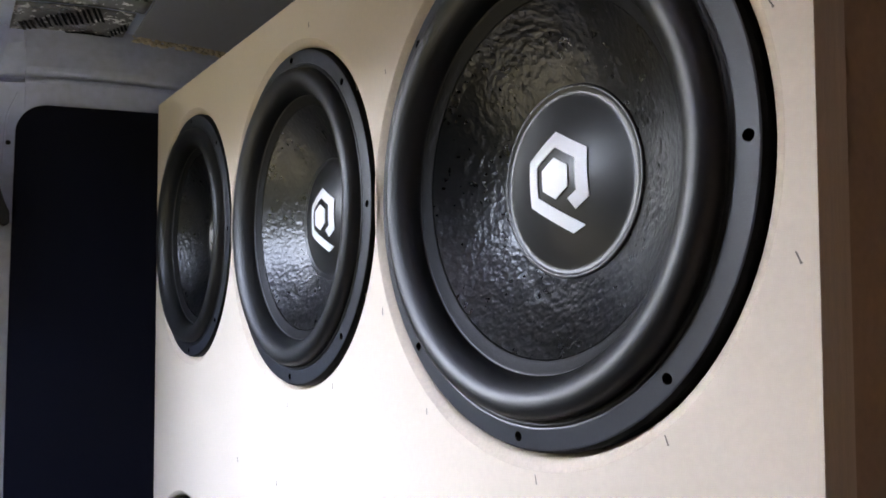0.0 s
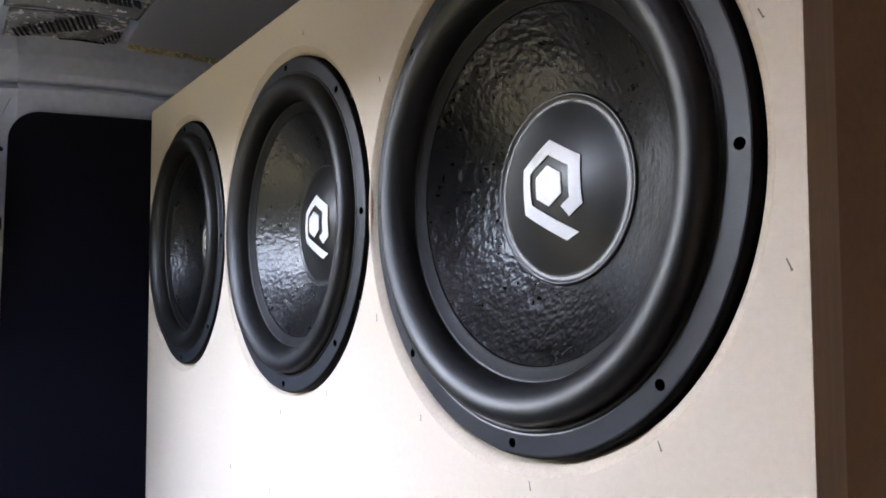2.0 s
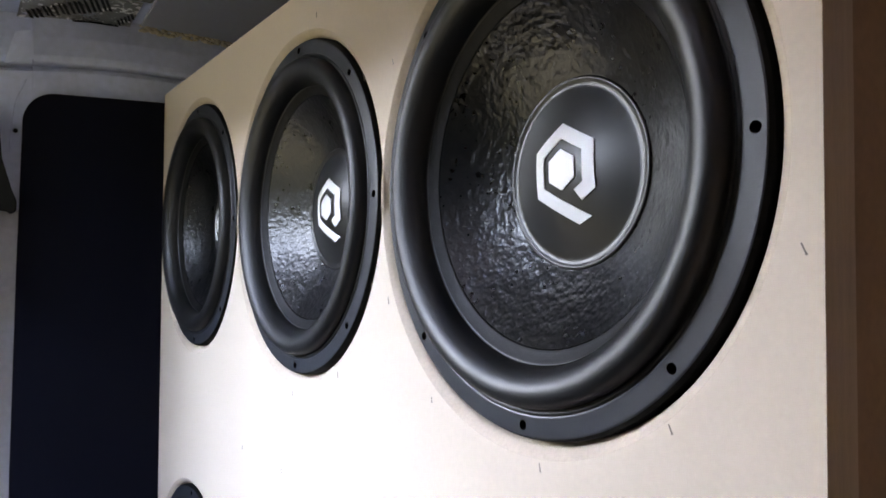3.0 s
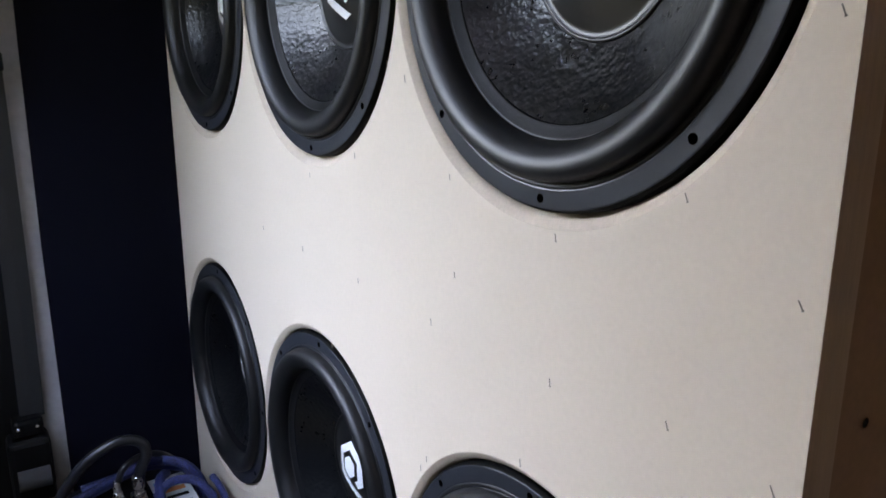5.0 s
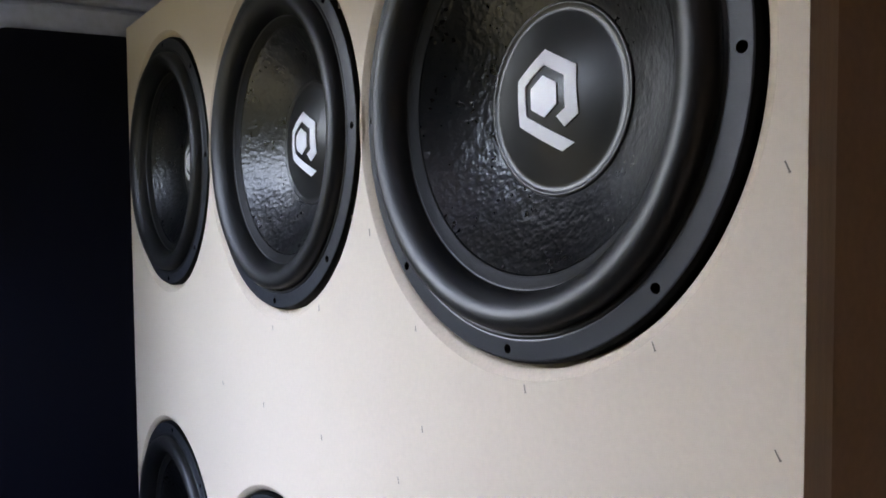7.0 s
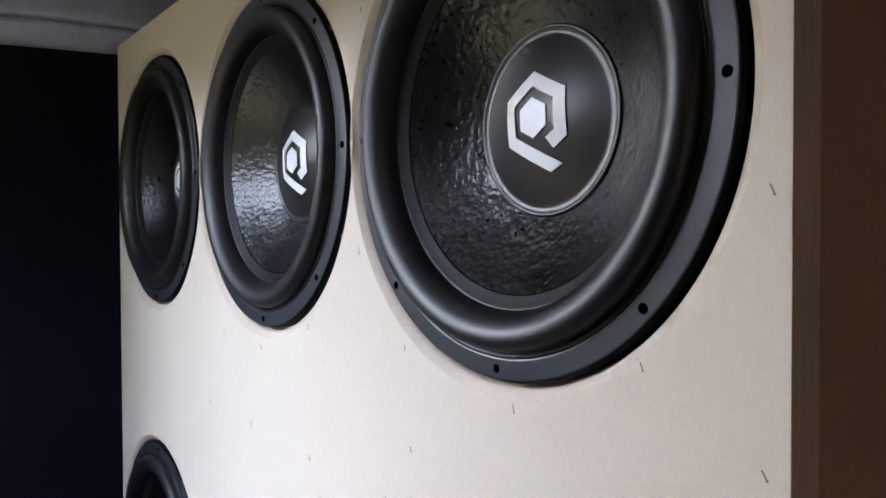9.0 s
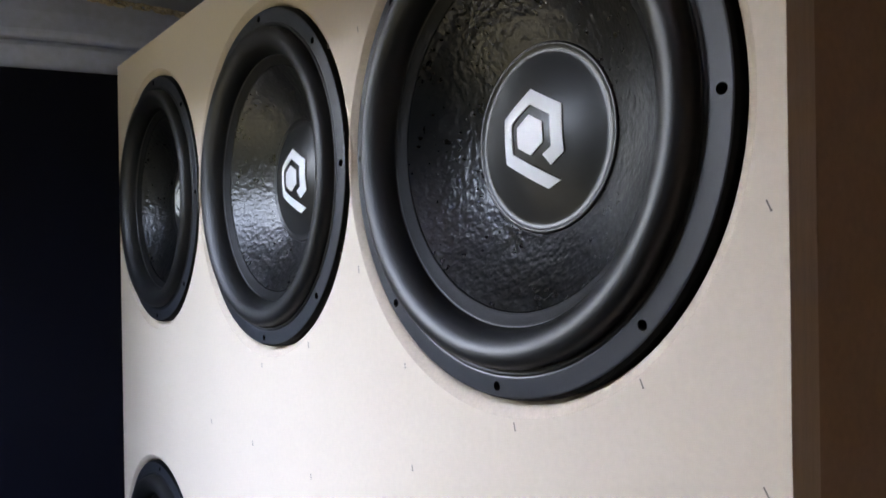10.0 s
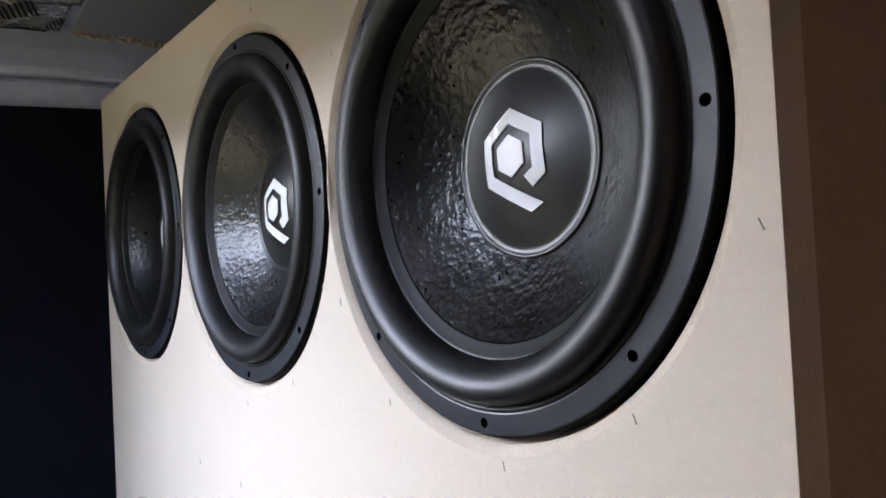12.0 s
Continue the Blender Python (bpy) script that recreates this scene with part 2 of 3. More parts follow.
# rail under the roof: pressed section, soft lip, groove added to darken the fold
WALL_SECTION = [(WALL_X - 0.05, 0.0), (WALL_X, 0.0), (WALL_X, 1.588), (WALL_X - 0.003, 1.5955), (WALL_X - 0.018, 1.5990)]
SECTION = [(WALL_X - 0.0180, 1.6040), (WALL_X - 0.0020, 1.6060), (WALL_X + 0.0018, 1.6090), (WALL_X + 0.0030, 1.6140), (WALL_X + 0.0026, 1.622),
           (WALL_X - 0.010, 1.664), (WALL_X - 0.030, 1.712), (WALL_X - 0.034, 1.7245), (WALL_X - 0.05, 1.73)]
part("wall_sheet", loft(WALL_SECTION + SECTION, [-0.26 + 0.0465 * k for k in range(27)]), M_STEEL_PAINT, wall_left)
REAR_YS = [-0.2605 + (REAR_Y + 0.2605) * k / 12 for k in range(13)]
part("rear_post", loft([(WALL_X - 0.05, 0.0), (WALL_X, 0.0), (WALL_X, 1.30), (WALL_X - 0.05, 1.30)], REAR_YS), M_POST_WARM, wall_left, "dull grey rear post, warm light put into its colour")
part("rear_sheet", loft([(WALL_X - 0.05, 1.3005), (WALL_X, 1.3005)] + [(x - (0.0 if z < 1.59 else 0.012), z) for x, z in WALL_SECTION[2:] + SECTION], REAR_YS), M_STEEL_PAINT, wall_left)
part("outer_skin", box_bm((WALL_X - 0.09, REAR_Y, 1.56), (WALL_X - 0.051, FRONT_Y, 1.79), 0.003), M_STEEL_PAINT, wall_left)
gusset = bmesh.new()
g = [gusset.verts.new(v) for v in ((WALL_X + 0.003, -0.256, 1.598), (WALL_X - 0.012, -0.262, 1.662), (WALL_X - 0.022, -0.292, 1.655), (WALL_X - 0.004, -0.312, 1.582),
                                   (WALL_X - 0.04, -0.28, 1.60))]
bmesh.ops.convex_hull(gusset, input=g)
part("gusset", gusset, M_STEEL_PAINT, wall_left)
part("pressed_seam", tube([(WALL_X - 0.0008, -0.272, 1.553), (WALL_X - 0.0008, -0.278, 1.538), (WALL_X - 0.0008, -0.292, 1.499), (WALL_X - 0.0008, -0.297, 1.44), (WALL_X - 0.0008, -0.298, 1.40)], 0.0018), M_STEEL_PAINT, wall_left, smooth=True)
plug = part("plug", lathe([(0.0, -0.0015), (0.004, -0.0012), (0.0055, 0.001)], 20), M_PLASTIC, wall_left, "dark plastic plug", True)
plug.matrix_basis = pose(WALL_X, -0.289, 1.445, 0, 0, 90)

wall_right = mesh_ob("wall_right", box_bm((RIGHT_X, REAR_Y, 0.0), (RIGHT_X + 0.04, FRONT_Y, 1.83), 0.003), M_HARDBOARD)
tagged(wall_right, "brown hardboard lined side of the van", "wall", kind="structure")
# unseen leaf added behind the camera to keep daylight off the near cone
blocker_right = thing("blocker_right", (0.36, REAR_Y - 0.02, 0.0), "added dark leaf out of view, blocking light behind the camera", "door", kind="structure")
part("blocker_skin", box_bm((-0.59, -0.02, 0.0), (0.48, 0.0, 1.84), 0.004), M_STEEL_PAINT, blocker_right)
part("lining", box_bm((-0.58, 0.001, 0.06), (0.43, 0.012, 1.60), 0.004), M_PLY, blocker_right, "dark grey face that holds down bounce")
# unseen low blocker, added to cut light and reflections from the ground
blocker_low = thing("blocker_low", (-0.685, REAR_Y - 0.02, 0.0), "added low blocker across the van rear, black inside", "door", kind="structure")
part("low_skin", box_bm((-0.565, -0.02, 0.0), (0.45, 0.0, 0.86), 0.004), M_STEEL_PAINT, blocker_low)
part("lining", box_bm((-0.555, 0.001, 0.02), (0.44, 0.010, 0.84), 0.004), M_BLACK, blocker_low)
# unseen, added over the opening so the upper front gets less sky
blocker_top = mesh_ob("blocker_top", box_bm((-1.25, REAR_Y - 0.04, 1.56), (-0.232, REAR_Y - 0.001, 1.86), 0.004), M_STEEL_PAINT)
# unseen, added to narrow the opening and dim the front's far left
blocker_left = mesh_ob("blocker_left", box_bm((-1.25, REAR_Y + 0.001, 0.0), (-1.10, REAR_Y + 0.05, 1.559), 0.012), M_PLASTIC)
tagged(blocker_left, "added black blocker narrowing the rear opening on the left", "wall", kind="structure")
tagged(blocker_top, "added grey blocker over the rear opening, shading the upper front", "wall", kind="structure")
bulkhead = mesh_ob("bulkhead", box_bm((WALL_X - 0.05, FRONT_Y, 0.0), (RIGHT_X + 0.04, FRONT_Y + 0.03, 1.84), 0.003), M_ROOF)
tagged(bulkhead, "plain steel bulkhead behind the speaker box", "wall", kind="structure")


def roof_z(x, y=0.0):
    return 1.7225 + 0.10 * (x + 1.286) + dip(y)


def sheet(x0, x1, y0, y1, drop, thick, nx=8, ny=30):
    """A thin panel that follows the underside of the roof."""
    bm = bmesh.new()
    xs = [x0 + (x1 - x0) * i / nx for i in range(nx + 1)]
    ys = [y0 + (y1 - y0) * j / ny for j in range(ny + 1)]
    low = [[bm.verts.new((x, y, min(roof_z(x, y), 1.83 + dip(y)) - drop)) for y in ys] for x in xs]
    top = [[bm.verts.new((v.co.x, v.co.y, v.co.z + thick)) for v in row] for row in low]
    for i in range(nx):
        for j in range(ny):
            bm.faces.new((low[i][j], low[i + 1][j], low[i + 1][j + 1], low[i][j + 1]))
            bm.faces.new((top[i][j], top[i][j + 1], top[i + 1][j + 1], top[i + 1][j]))
    for j in range(ny):
        bm.faces.new((low[0][j], low[0][j + 1], top[0][j + 1], top[0][j]))
        bm.faces.new((low[nx][j], top[nx][j], top[nx][j + 1], low[nx][j + 1]))
    for i in range(nx):
        bm.faces.new((low[i][0], top[i][0], top[i + 1][0], low[i + 1][0]))
        bm.faces.new((low[i][ny], low[i + 1][ny], top[i + 1][ny], top[i][ny]))
    return bm


ceiling = mesh_ob("ceiling", sheet(-1.33, RIGHT_X + 0.04, REAR_Y, FRONT_Y + 0.03, 0.0, 0.03, 24), M_ROOF, True)
tagged(ceiling, "dull grey bare steel van roof", "ceiling", kind="structure")
roof_panel = mesh_ob("roof_panel", sheet(-1.276, -0.30, -0.045, FRONT_Y, 0.010, 0.007), M_ROOF_DARK)
tagged(roof_panel, "smooth dark grey face that holds down bounce panel under the roof", "roof panel", kind="structure")

# crumbling bead of old adhesive along the rail
bead = bmesh.new()
rng = random.Random(4)
for i in range(190):
    y = -0.045 + 0.0021 * i + rng.uniform(-0.004, 0.004)
    r = rng.uniform(0.0025, 0.007)
    bmesh.ops.create_icosphere(bead, subdivisions=2, radius=r, matrix=pose(-1.279 + rng.uniform(-0.004, 0.004), y, 1.709 + dip(y) + rng.uniform(-0.007, 0.007), 0, 0, 30)
                               @ Matrix.Diagonal((1.1, rng.uniform(0.9, 1.9), rng.uniform(0.6, 1.0), 1)))
for v in bead.verts:
    v.co += 0.002 * noise.noise_vector(v.co * 160)
adhesive = mesh_ob("adhesive_bead", bead, M_BEAD, smooth=True)
tagged(adhesive, "crumbling tan bead of old adhesive along the roof rail", "adhesive", kind="stuff")


def foil_mat(name, y0, y1, x0, x1, bars, label, lean):
    """A thin foil sheet under the roof, slightly creased, with slanted printed bars."""
    ob = thing(name, (x0, y0, roof_z(x0, 0) - 0.012), label, "sound mat", "foil mats on the roof")
    bm = bmesh.new()
    nx, ny = 10, 26

    def drop(u, v):
        return dip(y0 + (y1 - y0) * v) + 0.1 * (x1 - x0) * u + 0.0014 * noise.noise((u * 2.2 + y0, v * 6, 1.7))
    top = [[bm.verts.new(((x1 - x0) * i / nx, (y1 - y0) * j / ny, drop(i / nx, j / ny))) for j in range(ny + 1)] for i in range(nx + 1)]
    for i in range(nx):
        for j in range(ny):
            bm.faces.new((top[i][j], top[i + 1][j], top[i + 1][j + 1], top[i][j + 1]))
    bmesh.ops.solidify(bm, geom=bm.faces[:], thickness=0.002)
    part("foil", bm, M_FOIL, ob, smooth=True)
    for u, v, lu, w in bars:
        b = bmesh.new()
        rows = []
        for k in range(6):
            uu = u + lu * k / 5
            vv = v + lean * lu * k / 5
            z = drop(min(max(uu, 0), 1), min(max(vv, 0), 1)) - 0.0042
            rows.append([b.verts.new(((x1 - x0) * uu, (y1 - y0) * vv + s * w / 2, z)) for s in (-1, 1)])
        for a, c in zip(rows, rows[1:]):
            b.faces.new((a[0], a[1], c[1], c[0]))
        part("printed_bar", b, M_INK, ob, "black printed bar")
    return ob


rng = random.Random(9)
bars = [(0.06 + 0.036 * k + rng.uniform(-0.03, 0.03), 0.13 + 0.042 * k, 0.30 + 0.012 * k, 0.0066) for k in range(16)]
bars += [(0.02, 0.50 + 0.030 * k, 0.10 + 0.012 * (k % 3), 0.0070) for k in range(14)]
bars += [(0.12 + 0.07 * k, 0.90 + 0.022 * k, 0.20, 0.0055) for k in range(5)]
foil_mat("sound_deadening_mat", -0.289, -0.068, -1.290, -1.146, bars, "creased silver foil sound mat with black printed bars", -0.22)
bars = [(0.52 + rng.uniform(0, 0.08), 0.55 + 0.036 * k, rng.uniform(0.24, 0.36), 0.0078) for k in range(12)]
foil_mat("sound_deadening_mat", -0.30, -0.052, -1.142, -1.02, bars, "dull foil sound mat with black printed bars", -0.16)

# black board over the side wall, its upper corner rounded
PX = WALL_X + 0.016
outline = []
R = 0.062
for k in range(13):
    a = math.pi / 2 + math.pi / 2 * k / 12
    outline.append((-0.277 + R + R * math.cos(a), 1.5275 - R + R * math.sin(a)))
outline += [(-0.282, 1.16), (-0.2855, 0.76), (-0.283, 0.0), (0.4, 0.0), (0.4, 1.556)]
board = mesh_ob("trim_board", plate(outline, WALL_X + 0.001, PX), M_BLACK)
tagged(board, "matt black trim board with a rounded upper corner", "trim board")

# ---------------------------------------------------------------- speaker box
cabinet = thing("speaker_box", ((XL + XR) / 2, 0, ZB), "large raw cream fibreboard speaker box holding six subwoofers", "speaker box")


def at_box(ob):
    ob.matrix_parent_inverse = Matrix.Translation(-cabinet.location)
    return ob


XB = XL + 0.014
x_cuts = (XR, -PITCH / 2, -1.5 * PITCH, XB + 0.001)
z_cuts = (ZB, (ROW_TOP + ROW_LOW) / 2, ZT)
bm = bmesh.new()
for ci, cx in enumerate(COLUMNS):
    for ri, cz in enumerate((ROW_LOW - 0.001, ROW_TOP - 0.001)):
        x1, x0 = x_cuts[ci], x_cuts[ci + 1]
        z0, z1 = z_cuts[ri], z_cuts[ri + 1]
        corners = [math.atan2(z - cz, x - cx) % (2 * math.pi) for x in (x0, x1) for z in (z0, z1)]
        angles = sorted([2 * math.pi * k / 120 + 0.001 for k in range(120)] + corners)
        rim = []
        for th in angles:
            c, s = math.cos(th), math.sin(th)
            k = min(((x1 if c > 0 else x0) - cx) / c if abs(c) > 1e-9 else 1e9, ((z1 if s > 0 else z0) - cz) / s if abs(s) > 1e-9 else 1e9)
            k = max(k, R_FACE + 0.0004)
            levels = [(k, 0.0), (R_FACE, 0.0), (R_FACE - 0.0011, 0.0005), (R_FACE - 0.0072, 0.0050), (R_REBATE + 0.0004, 0.0076), (R_REBATE, 0.0095), (R_REBATE, 0.0189),
                      (0.214, 0.0189), (0.214, 0.036)]
            rim.append([bm.verts.new((cx + r * c, y, cz + r * s)) for r, y in levels])
        for i in range(len(rim)):
            p, q = rim[i], rim[(i + 1) % len(rim)]
            for n in range(len(p) - 1):
                f = bm.faces.new((p[n], p[n + 1], q[n + 1], q[n]))
                f.material_index = 0 if n == 0 else 1
                f.smooth = n > 0
bmesh.ops.remove_doubles(bm, verts=bm.verts, dist=0.0002)
baffle = at_box(part("baffle", bm, [M_MDF, M_MDF_CUT_SHADED], cabinet, "cream fibreboard front with six round cutouts"))
at_box(part("baffle_edge", box_bm((XR - 0.0135, 0.0006, ZB), (XR - 0.0002, 0.036, ZT), 0.0015), M_MDF_EDGE, cabinet, "brown sawn edge of the doubled front"))
at_box(part("baffle_edge", box_bm((XB, 0.0006, ZT - 0.02), (XR - 0.015, 0.036, ZT - 0.0002), 0.0015), M_MDF_EDGE, cabinet))
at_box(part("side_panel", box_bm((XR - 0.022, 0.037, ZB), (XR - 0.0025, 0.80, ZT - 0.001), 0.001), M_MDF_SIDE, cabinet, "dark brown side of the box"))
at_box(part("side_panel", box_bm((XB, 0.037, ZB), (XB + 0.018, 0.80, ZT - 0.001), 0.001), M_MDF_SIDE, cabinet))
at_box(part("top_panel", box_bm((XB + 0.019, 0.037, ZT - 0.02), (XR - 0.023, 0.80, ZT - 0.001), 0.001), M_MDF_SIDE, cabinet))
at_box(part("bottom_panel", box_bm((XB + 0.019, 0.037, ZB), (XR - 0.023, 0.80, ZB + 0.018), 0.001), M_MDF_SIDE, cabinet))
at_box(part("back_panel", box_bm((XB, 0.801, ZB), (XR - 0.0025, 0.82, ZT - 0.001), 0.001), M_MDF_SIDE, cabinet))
for x in (XL + 0.15, -0.5, XR - 0.15):
    at_box(part("plinth", box_bm((x - 0.04, 0.05, 0.0), (x + 0.04, 0.79, ZB), 0.002), M_MDF_SIDE, cabinet))


def screw_head():
    return lathe([(0.0, -0.0002), (0.0035, -0.0004), (0.0040, 0.0005), (0.0040, 0.003)], 20)


for z in (0.30, 0.60, 0.835, 0.901):
    s = part("screw", screw_head(), M_FLANGE_RIM, cabinet)
    s.matrix_parent_inverse = Matrix.Translation(-cabinet.location)
    s.matrix_basis = pose(XR - 0.0025, 0.075, z, 0, 0, 90)

# wire staples shot into the front
STAPLES = [(-0.497, -0.262), (-0.354, -0.385), (-0.177, -0.39), (-0.141, -0.221), (-0.131, -0.324), (-0.015, -0.489), (0.023, -0.39), (0.023, -0.254), (0.156, -0.376), 
           (0.157, -0.199), (0.25, -0.254), (0.254, -0.077), (-0.224, 0.145), (-0.23, -0.123), (-0.355, -0.22), (-0.534, -0.379), (-0.2, -0.584), (-0.187, -0.566), 
           (-0.444, -0.504), (-0.698, -0.376), (0.246, -0.386), (0.24, 0.078), (-0.293, 0.142), (-0.269, -0.107), (-0.43, 0.257)]
st = bmesh.new()
box_bm((-0.0005, -0.0004, -0.0055), (0.0005, 0.002, 0.0055), 0.0002, st, 1)
box_bm((-0.0007, -0.0006, -0.0060), (0.0009, 0.002, -0.0045), 0.0002, st, 1)
staple_mesh = None
rng = random.Random(3)
for x, z in STAPLES:
    if staple_mesh is None:
        ob = part("staple", st, mat("staple_wire", (0.22, 0.18, 0.15), 0.5, metal=0.4), cabinet, "rusty wire staple")
        staple_mesh = ob.data
    else:
        ob = new("staple", staple_mesh)
        ob.parent = cabinet
    ob.matrix_parent_inverse = Matrix.Translation(-cabinet.location)
    size = rng.uniform(0.5, 0.75)
    ob.matrix_basis = pose(x, 0, ROW_TOP + z, 0, (-26 if x > 0.1 else -9) + rng.uniform(-6, 6), 0) @ Matrix.Diagonal((1, 1, size, 1))

# ---------------------------------------------------------------- subwoofers


def cap_y(r):
    return 0.0580 - 0.0175 * (1 - (r * r + 0.0002) ** 0.675 / (0.083 * 0.083 + 0.0002) ** 0.675)


def emblem_bm():
    """A pointed hexagon inside a broken hexagonal ring with a tail, laid over the dome."""
    bm = bmesh.new()

    def hexagon(rad):
        return [Vector((rad * math.cos(radians(93.5 - 60 * k)), rad * math.sin(radians(93.5 - 60 * k)))) for k in range(6)]
    outer, inner, core = hexagon(0.0432), hexagon(0.0286), hexagon(0.0190)

    def slab(quad, nu=6, nv=3):
        grid = []
        for i in range(nu + 1):
            row = []
            for j in range(nv + 1):
                p = quad[0].lerp(quad[1], i / nu).lerp(quad[3].lerp(quad[2], i / nu), j / nv)
                q = p + Vector((-0.0018, 0.0022))
                row.append(bm.verts.new((q.x, cap_y(q.length) - 0.0007, q.y)))
            grid.append(row)
        for i in range(nu):
            for j in range(nv):
                bm.faces.new((grid[i][j], grid[i + 1][j], grid[i + 1][j + 1], grid[i][j + 1]))
    for k in (5, 0, 1):
        slab((outer[k], outer[(k + 1) % 6], inner[(k + 1) % 6], inner[k]))
    slab((outer[4], outer[5], inner[5], inner[4]))
    slab((outer[2], outer[2].lerp(outer[3], 0.42), inner[2].lerp(inner[3], 0.42), inner[2]))
    along = (outer[3] - outer[4]).normalized()
    slab((outer[4], outer[4] + along * 0.0595, inner[4] + along * 0.0625, inner[4]))
    mid = Vector((0, 0))
    for k in range(6):
        slab((core[k], core[(k + 1) % 6], mid, mid), 3, 3)
    bmesh.ops.remove_doubles(bm, verts=bm.verts, dist=0.00005)
    bmesh.ops.recalc_face_normals(bm, faces=bm.faces)
    bmesh.ops.solidify(bm, geom=bm.faces[:], thickness=0.0009)
    return bm


def flange_mesh():
    bm = lathe([(0.205, 0.0005), (0.2125, -0.0036), (0.2145, -0.0042), (0.2305, -0.0040), (0.2318, -0.0034), (0.2340, 0.0002), (0.2346, 0.0030), (0.2346, 0.0138), (0.205, 0.0138)], 240, True)
    for f in bm.faces:
        c = f.calc_center_median()
        # outer wall black: shade of the gap put into its colour
        f.material_index = 1 if math.hypot(c.x, c.z) > 0.2314 else 0
        f.smooth = False
    ob = mesh_ob("flange", bm, [M_FLANGE, M_FLANGE_RIM])
    cut = bmesh.new()
    for k in range(8):
        a = radians(45 * k)
        bmesh.ops.create_cone(cut, cap_ends=True, segments=24, radius1=0.0043, radius2=0.0043, depth=0.03,
                              matrix=Matrix.Translation((0.2228 * math.cos(a), -0.004, 0.2228 * math.sin(a))) @ pose(0, 0, 0, 90))
    knife = mesh_ob("knife", cut, M_FLANGE_RIM)
    mod = ob.modifiers.new("holes", "BOOLEAN")
    mod.operation, mod.object, mod.solver = "DIFFERENCE", knife, "EXACT"
    dg = bpy.context.evaluated_depsgraph_get()
    me = bpy.data.meshes.new_from_object(ob.evaluated_get(dg))
    ob.modifiers.clear()
    ob.data = me
    bpy.data.objects.remove(knife)
    return ob


def subwoofer(at, label):
    ob = thing("subwoofer", at, label, "subwoofer", "subwoofers in the box")
    fl = flange_mesh()
    fl.parent = ob
    tagged(fl, "grey powder-coated mounting ring with eight holes")
    # the roll of the surround
    prof = [(0.2132, -0.0036), (0.2115, -0.0052), (0.2090, -0.0044)]
    for k in range(0, 29):
        a = math.pi * k / 28
        r = 0.1896 + 0.0178 * math.cos(a)
        base = -0.0020 + 0.0110 * (1 - math.cos(a)) / 2
        prof.append((r, base - 0.0228 * math.sin(a) ** 0.8))
    prof += [(0.1712, 0.0076), (0.1700, 0.0088)]
    part("surround", lathe(prof, 160), M_RUBBER, ob, "thick black rubber roll", True)
    part("cone_collar", lathe([(0.1712, 0.0080), (0.1690, 0.0092), (0.1612, 0.0136), (0.1594, 0.0141), (0.1588, 0.0148), (0.1586, 0.0180)], 128), M_GLUE, ob, "dull grey rubber collar", True)
    cone = []
    for k in range(25):
        f = k / 24
        cone.append((0.1583 - 0.0728 * f, 0.0152 + 0.0443 * f + 0.004 * math.sin(math.pi * f)))
    bm = lathe(cone, 192)
    for v in bm.verts:
        r = math.hypot(v.co.x, v.co.z)
        fade = max(0.0, min(1.0, (0.156 - r) / 0.012, (r - 0.0895) / 0.008))
        v.co.y += fade * (0.0004 * noise.noise(v.co * 55) + 0.0003 * noise.noise(v.co * 120))
    part("cone", bm, M_CONE, ob, "crumpled glossy black pulp cone", True)
    cap = [(0.0890, 0.0595), (0.0886, 0.0570), (0.0872, 0.0562), (0.0852, 0.0565), (0.0840, 0.0577)]
    for k in range(1, 16):
        r = 0.083 * (1 - k / 15)
        cap.append((r, cap_y(r)))
    c = part("dust_cap", lathe(cap, 128), M_CAP, ob, "smooth black dust cap with a raised rim", True)
    part("emblem", emblem_bm(), M_EMBLEM, c, "white hexagonal emblem")
    part("basket", lathe([(0.204, 0.014), (0.198, 0.03), (0.150, 0.12), (0.10, 0.16), (0.0, 0.16)], 64), M_FLANGE_RIM, ob, "black steel basket", True)
    return ob


first = subwoofer((COLUMNS[0], SUB_Y, ROW_TOP), "black subwoofer with white emblem, flush in the box")
for cz in (ROW_TOP, ROW_LOW):
    for cx in COLUMNS:
        if (cx, cz) != (COLUMNS[0], ROW_TOP):
            copy_thing(first, pose(cx, SUB_Y, cz))

# ---------------------------------------------------------------- seat belt on the pillar
trim = mesh_ob("pillar_trim", box_bm((WALL_X + 0.0005, -0.455, 0.02), (WALL_X + 0.009, -0.352, 1.12), 0.003), M_PLASTIC)
tagged(trim, "black plastic trim strip on the van pillar", "pillar trim")
belt = thing("seat_belt", (WALL_X, -0.355, 0.3), "dark grey seat belt with black fittings on the pillar", "seat belt")


def at_belt(ob):
    ob.matrix_parent_inverse = Matrix.Translation(-belt.location)
    return ob


bm = bmesh.new()
line = spline([(WALL_X + 0.050, -0.3415, 1.30), (WALL_X + 0.034, -0.3405, 1.0), (WALL_X + 0.024, -0.3410, 0.70), (WALL_X + 0.025, -0.346, 0.40)], 8)
rows = []
for q in line:
    rows.append([bm.verts.new(q + Vector((dx, dy, 0))) for dx, dy in ((0, -0.024), (0.0015, 0), (0, 0.024))])
for a, b in zip(rows, rows[1:]):
    for i in range(2):
        bm.faces.new((a[i], a[i + 1], b[i + 1], b[i]))
bmesh.ops.solidify(bm, geom=bm.faces[:], thickness=0.0015)
at_belt(part("webbing", bm, M_WEB, belt, "dark grey woven webbing"))
